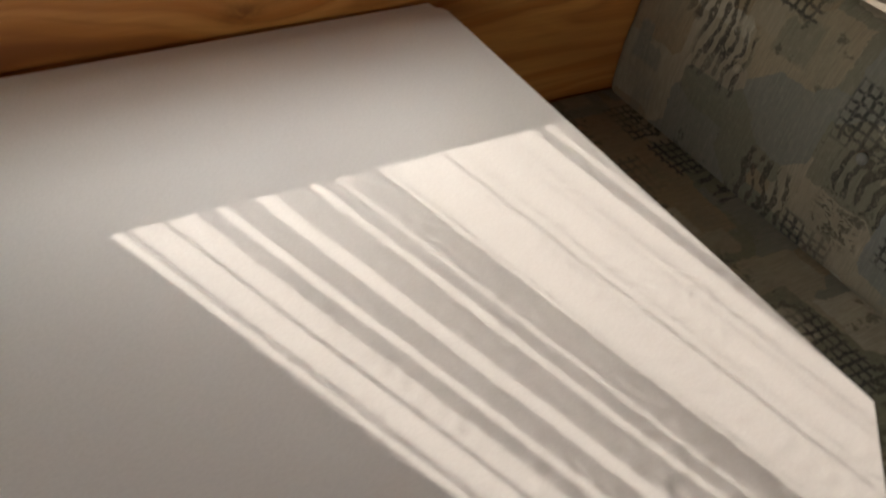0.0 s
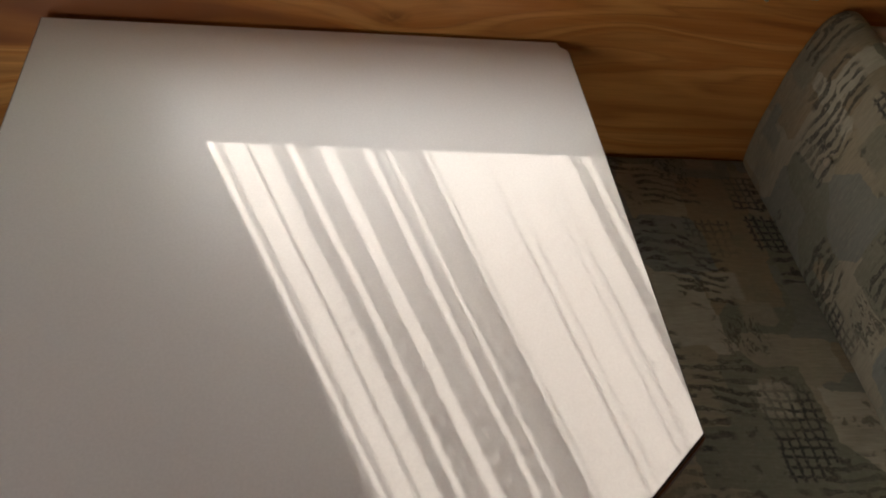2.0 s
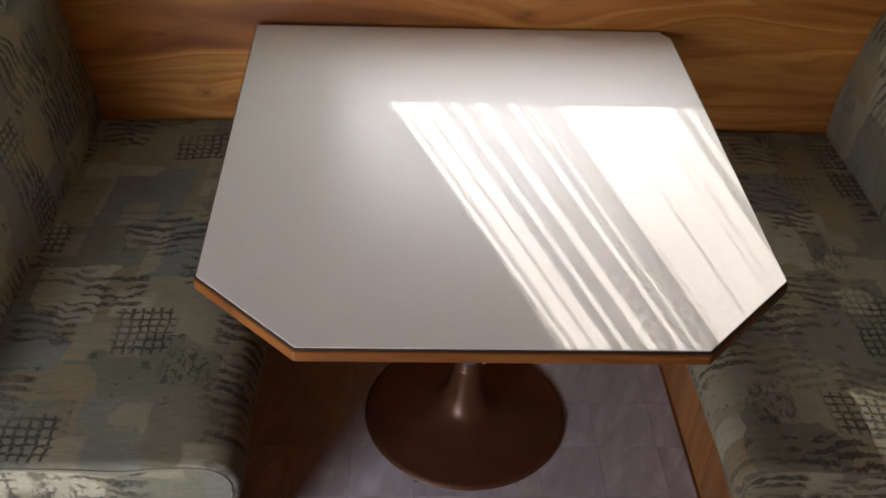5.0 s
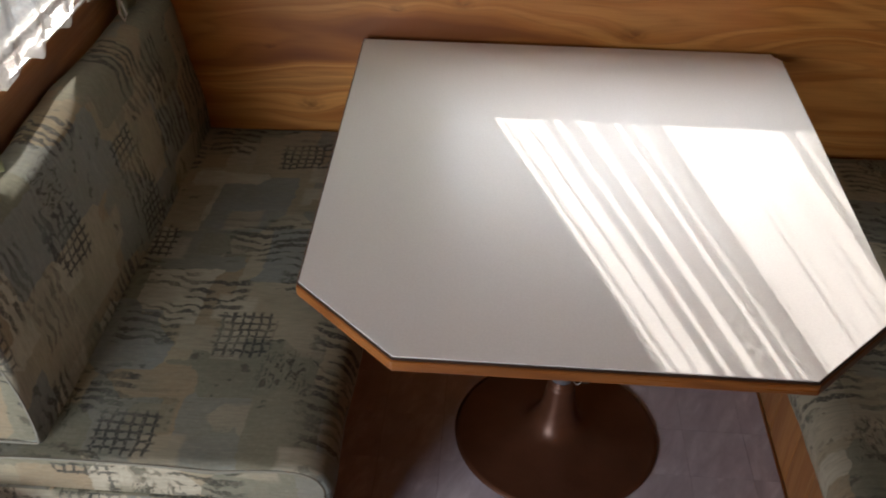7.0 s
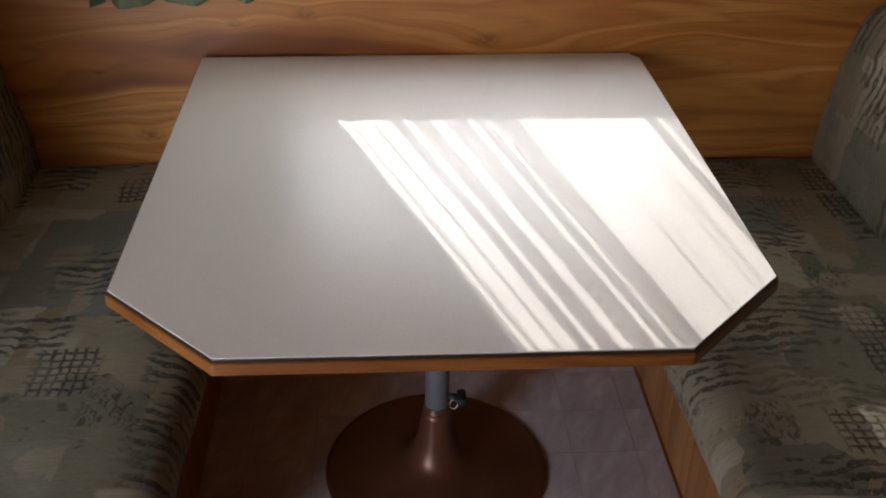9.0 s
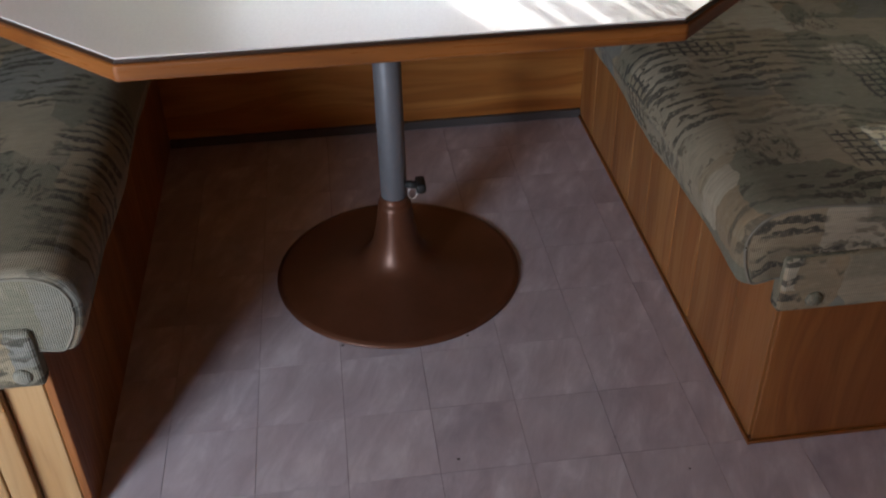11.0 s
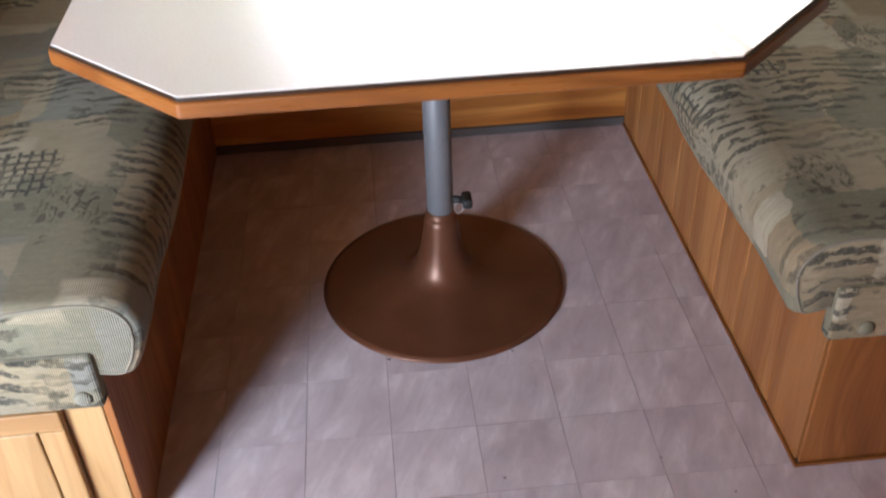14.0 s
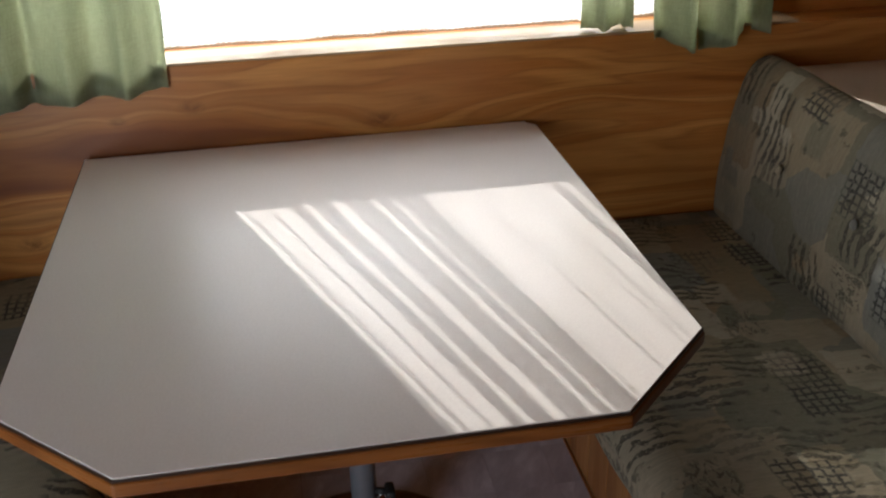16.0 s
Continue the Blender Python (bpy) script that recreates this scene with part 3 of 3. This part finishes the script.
for b in ((-1.86, -1.64, -2.40, -2.34, 0.0, 1.95), (-1.00, 1.81, -2.40, -2.34, 0.0, 1.95), (-1.64, -1.00, -2.40, -2.34, 1.85, 1.95)):
    box(*b, bm=bm)
tagged(link("wall_front", bm, M_WALL), "pine wall with the open entrance doorway", "wall", kind="structure")
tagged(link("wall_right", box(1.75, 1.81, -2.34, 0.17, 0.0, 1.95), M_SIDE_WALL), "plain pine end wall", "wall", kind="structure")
tagged(link("ceiling", box(-1.86, 1.81, -2.40, 0.17, 1.95, 2.0), M_CEIL), "unseen ceiling board in dark beige", "ceiling", kind="structure")
tagged(link("baseboard", box(-0.463, 0.508, 0.008, WALL_Y - 0.001, 0.0, 0.020, 0.002), M_SKIRT), "dark grey skirting strip along the wall foot", "baseboard", kind="structure")


def window(name, axis, a0, a1, z0, z1, plane, label):
    """A framed pane in the wall: axis 'x' runs along x at depth plane."""
    root = empty(name, label, "window", kind="structure")
    w, d = 0.03, 0.012

    def bar(p0, p1, q0, q1):
        if axis == "x":
            return box(p0, p1, plane - d, plane + d, q0, q1, 0.003)
        return box(plane - d, plane + d, p0, p1, q0, q1, 0.003)

    part("window_frame", bar(a0, a1, z0, z0 + w), M_ALU, root)
    part("window_frame", bar(a0, a1, z1 - w, z1), M_ALU, root)
    part("window_frame", bar(a0, a0 + w, z0 + w, z1 - w), M_ALU, root)
    part("window_frame", bar(a1 - w, a1, z0 + w, z1 - w), M_ALU, root)
    d = 0.002
    pane = part("pane", bar(a0 + w, a1 - w, z0 + w, z1 - w), M_GLASS, root)
    pane.visible_shadow = False
    return root


M_SILL = wood("pale_pine_sill", (0.290, 0.175, 0.080), (0.420, 0.285, 0.150), (0.500, 0.365, 0.210), "x", (), 0.36)
tagged(link("trim_sill", box(-1.008, 1.10, WALL_Y + 0.0005, 0.119, SILL_Z + 0.0002, SILL_Z + 0.005, 0.0015), M_SILL), "pale varnished pine sill board under the window", "window sill", kind="structure")
window("window_1", "x", -0.69, 1.03, 0.862, 1.345, 0.195, "wide aluminium-framed window above the dining table")
window("window_2", "y", -1.0, -0.06, 0.845, 1.345, -1.074, "aluminium-framed side window behind the bench backrest")

# added sheets that glow by themselves in place of a real outdoors
tagged(link("backdrop", box(-1.90, 4.5, 1.60, 1.62, -1.2, 1.30), M_HAZE), "bright self-glowing sheet standing in for the outdoors behind the back window", "backdrop", kind="structure")
tagged(link("backdrop", box(-1.97, -1.95, -3.0, 1.58, -1.2, 1.30), M_HAZE_SIDE), "dim self-glowing sheet standing in for the outdoors beyond the side window", "backdrop", kind="structure")

tagged(link("trim", box(LEFT_X - 0.008, LEFT_X - 0.001, -0.98, -0.08, LEFT_SILL, LEFT_SILL + 0.004), M_ALU), "narrow white metal sill strip under the side window", "trim", kind="structure")

# floor: a dark bed with vinyl tiles on it
floor = tagged(link("floor", box(-1.86, 1.81, -2.40, 0.17, -0.05, -0.002), M_UNDER), "marbled lilac-grey vinyl tile floor with thin dark joints", "floor", kind="structure")


# ---- dining table ----
def table():
    root = empty("dining_table", "white laminate dining table with cut corners on a bronze pedestal", "table")
    rim = [(-0.475, 0.0), (-0.459, -0.919), (-0.291, -1.080), (0.315, -1.080), (0.481, -0.914), (0.488, -0.022), (0.482, -0.010), (0.473, -0.004), (0.469, 0.0145)]

    def inset(k):
        out = []
        for i, p in enumerate(rim):
            a, b, c = Vector(rim[i - 1]), Vector(p), Vector(rim[(i + 1) % len(rim)])
            u, v = (b - a).normalized(), (c - b).normalized()
            na, nb = Vector((-u.y, u.x)), Vector((-v.y, v.x))
            m = (na + nb).normalized()
            q = b + m * (k / max(0.5, m.dot(na)))
            out.append((q.x, q.y))
        return out

    part("edge_band", prism(inset(0.0), 0.675, 0.6945, 0.004, 3), M_EDGE, root, "orange-brown wooden edge band")
    part("edge_trim", prism(inset(0.0025), 0.6945, 0.6990, 0.0015, 2), M_EDGE_DARK, root, "dark brown rounded trim")
    part("tabletop", prism(inset(0.0050), 0.6985, 0.7005, 0.0003, 1), M_TOP, root, "smooth white laminate top")
    part("mounting_plate", prism([(0.018 + 0.13 * math.cos(a * math.pi / 12), -0.54 + 0.13 * math.sin(a * math.pi / 12)) for a in range(24)], 0.664, 0.675, 0.001, 1), M_BLACK, root)
    cx, cy = 0.018, -0.540
    part("column", lathe([(0.0235, 0.165), (0.0240, 0.166), (0.0240, 0.662)], cx, cy, 48), M_POLE, root, "grey painted steel column", True)
    prof = [(0.224, 0.0), (0.2285, 0.001), (0.2298, 0.0035), (0.2285, 0.006), (0.2225, 0.0078)]
    r = 0.222
    while r > 0.0285:
        k = (r - 0.0262) / (0.222 - 0.0262)
        prof.append((r, 0.0082 + 0.150 * math.exp(-k * 15.0) + 0.034 * (1 - k) ** 1.6))
        r -= 0.004 if r > 0.06 else 0.0015
    prof += [(0.0268, 0.150), (0.0262, 0.168), (0.0255, 0.1705), (0.0240, 0.171)]
    for i in range(1, len(prof)):
        if prof[i][1] < prof[i - 1][1] - 0.0001 and i > 6:
            prof[i] = (prof[i][0], prof[i - 1][1] + 0.0004)
    part("pedestal", lathe(prof, cx, cy, 96), M_BRONZE, root, "flared bronze-painted pedestal foot", True)
    knob = part("clamp_knob", tube([(0.038, -0.548, 0.196), (0.058, -0.556, 0.197)], 0.007, 14), M_BLACK, root, "black plastic clamping knob", True)
    bm = box(0.056, 0.074, -0.576, -0.538, 0.188, 0.206, 0.006, 3)
    part("wing", bm, M_BLACK, knob, "", True)
    ring = [(0.050 + 0.008 * math.cos(a * math.pi / 8), -0.556, 0.180 + 0.011 * math.sin(a * math.pi / 8)) for a in range(17)]
    part("pin_ring", tube(ring, 0.0012, 6), M_ALU, knob, "thin wire ring", True)
    return root


table()


# ---- benches ----
def board_row(root, name, x0, x1, y0, y1, z0, z1, n, along_y, material):
    """Boards side by side with fine shadow gaps."""
    span = (y1 - y0) if along_y else (x1 - x0)
    at = 0.0
    rnd = random.Random(n)
    widths = [1 + 0.5 * rnd.random() for _ in range(n)]
    total = sum(widths)
    for wd in widths:
        w = span * wd / total
        if along_y:
            bm = box(x0, x1, y0 + at + 0.0015, y0 + at + w - 0.0015, z0, z1, 0.0012, 1)
        else:
            bm = box(x0 + at + 0.0015, x0 + at + w - 0.0015, y0, y1, z0, z1, 0.0012, 1)
        part(name, bm, material, root)
        at += w


SEAT_L = [(-0.985, 0.335), (-0.985, 0.428), (-0.90, 0.436), (-0.60, 0.440), (-0.47, 0.446), (-0.412, 0.438), (-0.388, 0.402), (-0.396, 0.355), (-0.410, 0.327), (-0.414, 0.322), (-0.424, 0.321), (-0.47, 0.329), (-0.70, 0.335)]
BACK_L = [(-0.885, 0.425), (-0.872, 0.426), (-0.869, 0.432), (-0.868, 0.445), (-0.872, 0.52), (-0.893, 0.64), (-0.912, 0.735), (-0.921, 0.774), (-0.937, 0.789), (-0.962, 0.796), (-0.990, 0.795), (-1.006, 0.780), (-1.004, 0.60), (-1.000, 0.425)]
SEAT_R = [(0.480, 0.330), (0.446, 0.321), (0.437, 0.322), (0.433, 0.328), (0.422, 0.360), (0.418, 0.402), (0.450, 0.440), (0.52, 0.446), (0.70, 0.440), (0.95, 0.436), (1.055, 0.430), (1.055, 0.335), (0.75, 0.335)]
BACK_R = [(0.955, 0.425), (0.942, 0.426), (0.938, 0.432), (0.935, 0.445), (0.934, 0.52), (0.942, 0.63), (0.968, 0.735), (0.990, 0.790), (1.025, 0.812), (1.058, 0.795), (1.062, 0.60), (1.060, 0.425)]
FRONT_Y = -1.053


def bench_left():
    root = empty("bench_seat_base", "pine bench base with raised-panel cupboard door", "bench", "dinette benches")
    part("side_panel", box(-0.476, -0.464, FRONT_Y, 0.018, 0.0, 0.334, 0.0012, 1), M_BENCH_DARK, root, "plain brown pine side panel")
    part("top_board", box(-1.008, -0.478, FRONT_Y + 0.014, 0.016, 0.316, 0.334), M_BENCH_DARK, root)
    part("stile", box(-0.527, -0.477, FRONT_Y - 0.001, FRONT_Y + 0.012, 0.0, 0.276, 0.0012, 1), M_DOOR, root, "honey pine front stile")
    part("stile", box(-1.008, -0.960, FRONT_Y, FRONT_Y + 0.012, 0.0, 0.276, 0.0012, 1), M_DOOR, root)
    part("rail", box(-0.960, -0.528, FRONT_Y, FRONT_Y + 0.012, 0.262, 0.276), M_DOOR_RAIL, root)
    part("plinth", box(-0.960, -0.528, FRONT_Y + 0.002, FRONT_Y + 0.012, 0.0, 0.014), M_DOOR_RAIL, root)
    door = part("cupboard_door", box(-0.955, -0.5285, FRONT_Y - 0.006, FRONT_Y + 0.010, 0.017, 0.259, 0.001, 1), M_DOOR_RAIL, root, "honey pine raised-panel door")
    f = 0.034
    y = FRONT_Y - 0.016
    for bm, mat in ((box(-0.955, -0.5285, y, y + 0.0095, 0.259 - f, 0.259, 0.003), M_DOOR_RAIL), (box(-0.955, -0.5285, y, y + 0.0095, 0.017, 0.017 + f, 0.003), M_DOOR_RAIL),
                    (box(-0.955, -0.955 + f, y, y + 0.0095, 0.0175 + f, 0.2585 - f, 0.003), M_DOOR), (box(-0.5285 - f, -0.5285, y, y + 0.0095, 0.0175 + f, 0.2585 - f, 0.003), M_DOOR)):
        part("door_frame", bm, mat, door)
    part("raised_panel", box(-0.955 + f + 0.004, -0.5285 - f - 0.004, y + 0.002, y + 0.0095, 0.017 + f + 0.004, 0.259 - f - 0.004, 0.0035, 3), M_DOOR, door)
    return root


def bench_right():
    root = empty("bench_seat_base", "pine bench base clad with upright boards", "bench", "dinette benches")
    board_row(root, "board", 0.509, 0.521, FRONT_Y + 0.001, 0.018, 0.004, 0.334, 8, True, M_BENCH)
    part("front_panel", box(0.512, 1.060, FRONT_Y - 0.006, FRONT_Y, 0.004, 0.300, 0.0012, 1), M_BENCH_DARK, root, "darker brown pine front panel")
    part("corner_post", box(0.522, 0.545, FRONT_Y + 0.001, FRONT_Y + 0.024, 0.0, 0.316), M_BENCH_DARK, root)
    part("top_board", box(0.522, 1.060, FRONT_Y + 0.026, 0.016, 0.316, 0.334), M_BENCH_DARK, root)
    part("foot_bead", box(0.505, 1.060, FRONT_Y - 0.012, FRONT_Y - 0.0065, 0.0, 0.006, 0.002), M_EDGE, root)
    part("foot_bead", box(0.503, 0.5085, FRONT_Y - 0.0125, 0.016, 0.0, 0.006, 0.002), M_EDGE, root)
    return root


def seat_cushion(outline, mat, seed, label):
    root = empty("seat_cushion", label, "cushion", "dinette cushions")
    part("pad", cushion(outline, -1.078, 0.016, seed, 0.005, 0.020, 70, 0.006), mat, root, "", True)
    part("piping", piping(outline, -1.0765, 0.0125, 0.0022), M_PIPING, root, "", True)
    return root


def backrest(outline, mat, seed, label):
    root = empty("backrest_cushion", label, "cushion", "dinette cushions")
    part("pad", cushion(outline, -1.052, 0.016, seed, 0.005, 0.022, 70), mat, root, "", True)
    part("piping", piping(outline, -1.0505, 0.014, 0.0022), M_PIPING, root, "", True)
    return root


def uv_box(bm):
    """Unwraps flat-sided cloth by its main face direction."""
    uvl = bm.loops.layers.uv.new("UVMap")
    for f in bm.faces:
        nx, ny, nz = (abs(c) for c in f.normal)
        for lp in f.loops:
            c = lp.vert.co
            lp[uvl].uv = (c.y + 5, c.z) if nx > max(ny, nz) else ((c.x + 5, c.z) if ny > nz else (c.x + 5, c.y))
    return bm


def retaining_board(x0, x1, button_x, mat, label):
    root = empty("retaining_board", label, "board", "cushion retaining boards")
    bm = box(x0, x1, -1.088, -1.0605, 0.277, 0.366, 0.009, 3)
    bm.normal_update()
    part("padded_board", uv_box(bm), mat, root, "", True)
    for bx in button_x:
        bm = lathe([(0.0005, 0.0065), (0.006, 0.0060), (0.0105, 0.0035), (0.0125, 0.0)][::-1], 0, 0, 20)
        bm.transform(pose(bx, -1.0875, 0.298, 90, 0, 0))
        part("button", uv_box(bm), mat, root, "cloth-covered button", True)
    return root


bench_left()
bench_right()
seat_cushion(SEAT_L, M_FABRIC, 1.7, "patterned grey-green woven seat cushion on the pine bench")
seat_cushion(SEAT_R, M_FABRIC, 6.1, "patterned olive and grey woven seat cushion in the shade")
backrest(BACK_L, M_FABRIC, 3.3, "patterned woven backrest cushion below the side window")
rest_r = backrest(BACK_R, M_FABRIC, 9.2, "patterned woven backrest cushion with pale patches, beside the shelf")
for by in (-0.26, -0.54, -0.82):
    bm = lathe([(0.0005, 0.0060), (0.005, 0.0055), (0.0085, 0.0035), (0.0105, 0.0)][::-1], 0, 0, 20)
    bm.transform(pose(0.9375, by, 0.641, 0, -75, 0))
    part("button", uv_box(bm), M_FABRIC, rest_r, "cloth-covered button", True)
retaining_board(-0.952, -0.458, (-0.482, -0.72, -0.93), M_FABRIC, "cloth-covered board holding the seat cushion on the cupboard bench")
retaining_board(0.487, 1.055, (0.536, 0.77, 1.0), M_FABRIC, "grey cloth-covered board with buttons on the boarded bench")


# ---- shelf beside the bench ----
def shelf_unit():
    root = empty("shelf_cabinet", "low cabinet with a beige laminate top behind the backrest", "cabinet")
    part("top", box(1.072, 1.748, -1.06, 0.018, 0.750, 0.774, 0.003), M_BEIGE, root, "smooth beige laminate top")
    part("body", box(1.080, 1.748, -1.05, 0.018, 0.0, 0.750), M_BENCH_DARK, root)
    return root


shelf_unit()


# ---- curtains ----
def net(name_axis, bm, mat, label):
    root = empty("net_curtain", label, "curtain", "net curtains")
    part("net", bm, mat, root, "", True)
    return root


net("x", hanging("x", -0.655, 0.955, 1.36, 0.893, 0.100, 0.004, 34, 2.0, 0.005, steps=760, rows=8, drift=0.001, pitch=0.0125), M_LACE, "white net curtain with a scalloped hem in the back window")
net("y", hanging("y", -0.985, -0.085, 1.36, 0.867, -0.992, 0.020, 8, 5.0, 0.024, steps=260, rows=10, pitch=0.13), M_LACE_L, "white lace curtain with a scalloped hem in the side window")


def green(bm, label, group="green curtains"):
    root = empty("curtain", label, "curtain", group)
    part("drape", bm, M_GREEN, root, "", True)
    return root


green(hanging("x", -0.66, -0.255, 1.40, 0.812, -0.012, 0.052, 3.4, 3.0, thick=0.0012, steps=140, slope=0.022, lean=-0.028), "light green cotton curtain with a deep hem, gathered at one side")
green(hanging("x", 0.600, 0.715, 1.40, 0.884, 0.050, 0.040, 1.6, 7.0, thick=0.0012, steps=60), "light green cotton curtain bunched on the sill")
green(hanging("x", 0.705, 0.985, 1.40, 0.868, -0.010, 0.060, 2.6, 11.0, thick=0.0012, steps=90, gather=0.02, lean=0.030, dip=0.036), "light green cotton curtain hanging below the sill")
green(hanging("y", -1.030, -0.800, 1.40, 0.802, -0.975, 0.045, 4.2, 4.0, thick=0.0012, steps=90), "light green cotton curtain falling onto the backrest")
green(hanging("y", -0.165, -0.075, 1.40, 0.800, -0.975, 0.030, 2.0, 8.0, thick=0.0012, steps=60), "narrow light green curtain in the corner of the side window")
cord = [(-0.950 + 0.004 * math.sin(i * 0.9), -0.212 - 0.003 * math.cos(i * 1.3), 1.36 - i * 0.028) for i in range(20)] + [(-0.950, -0.204, 0.806), (-0.947, -0.198, 0.819), (-0.950, -0.208, 0.85)]
tagged(link("tie_cord", tube(cord, 0.0025, 8), M_CORD, None, "", True), "white looped tie cord hanging beside the curtain", "cord")


# ---- stool ----
def stool():
    root = empty("stool", "low stool with a grey padded top and dark brown rim", "stool")

    def slab(k, z0, z1, bevel):
        out = []
        for cx, cy, a0 in ((-0.95, -1.18, 0), (-1.20, -1.18, 90), (-1.20, -1.43, 180), (-0.95, -1.43, 270)):
            for i in range(7):
                a = radians(a0 + i * 15)
                out.append((cx + (0.055 - k) * math.cos(a), cy + (0.055 - k) * math.sin(a)))
        return prism(out, z0, z1, bevel, 2)

    part("rim", slab(0.0, 0.362, 0.389, 0.004), M_BROWN_RIM, root, "dark brown rim")
    part("pad", slab(0.012, 0.3885, 0.397, 0.004), M_GREY_PAD, root, "grey pad")
    for x, y in ((-0.96, -1.20), (-1.18, -1.20), (-1.18, -1.41), (-0.96, -1.41)):
        part("leg", lathe([(0.012, 0.0), (0.014, 0.364)], x, y, 16), M_BROWN_RIM, root, "", True)
    return root


stool()


# ---- crumbs ----
for cx, cy, cr in ((0.065, -1.030, 0.0015), (0.402, -1.098, 0.0012), (0.23, -1.19, 0.0009), (-0.097, -0.744, 0.0022), (0.120, -0.750, 0.0016), (0.31, -1.02, 0.0010)):
    bm = bmesh.new()
    bmesh.ops.create_icosphere(bm, subdivisions=2, radius=cr)
    for v in bm.verts:
        v.co = Vector((v.co.x * 1.7, v.co.y, v.co.z * 0.6)) * (1 + 0.25 * noise.noise(v.co * 900)) + Vector((cx, cy, cr * 0.5))
    tagged(link("crumb", bm, M_BROWN_RIM, None, "", True), "tiny dark brown crumb on the vinyl floor", "crumb", "floor crumbs")


# ---- floor tiles ----
PX, PY, OX, OY = 0.1372, 0.1362, -0.102, -0.918


def tile_mesh():
    bm = box(0.0004, PX - 0.0004, 0.0004, PY - 0.0004, -0.003, 0.0)
    me = bpy.data.meshes.new("tile")
    bm.to_mesh(me)
    bm.free()
    me.materials.append(M_VINYL)
    return me


tile_data = tile_mesh()
rest = bmesh.new()
for i in range(-13, 14):
    for j in range(-13, 8):
        x, y = OX + i * PX, OY + j * PY
        if x < -1.80 or x + PX > 1.75 or y < -2.34 or y > 0.02:
            continue
        near = -0.80 < x < 0.95 and -1.95 < y
        hidden = y > -1.04 and (x + PX < -0.49 or x > 0.53)
        if near and not hidden:
            t = new("tile", tile_data)
            t.location = (x, y, 0.0)
            t.parent = floor
        else:
            box(x + 0.0004, x + PX - 0.0004, y + 0.0004, y + PY - 0.0004, -0.003, 0.0, bm=rest)
ob = part("outer_tiles", rest, M_VINYL, floor)
ob["kind"] = "stuff"
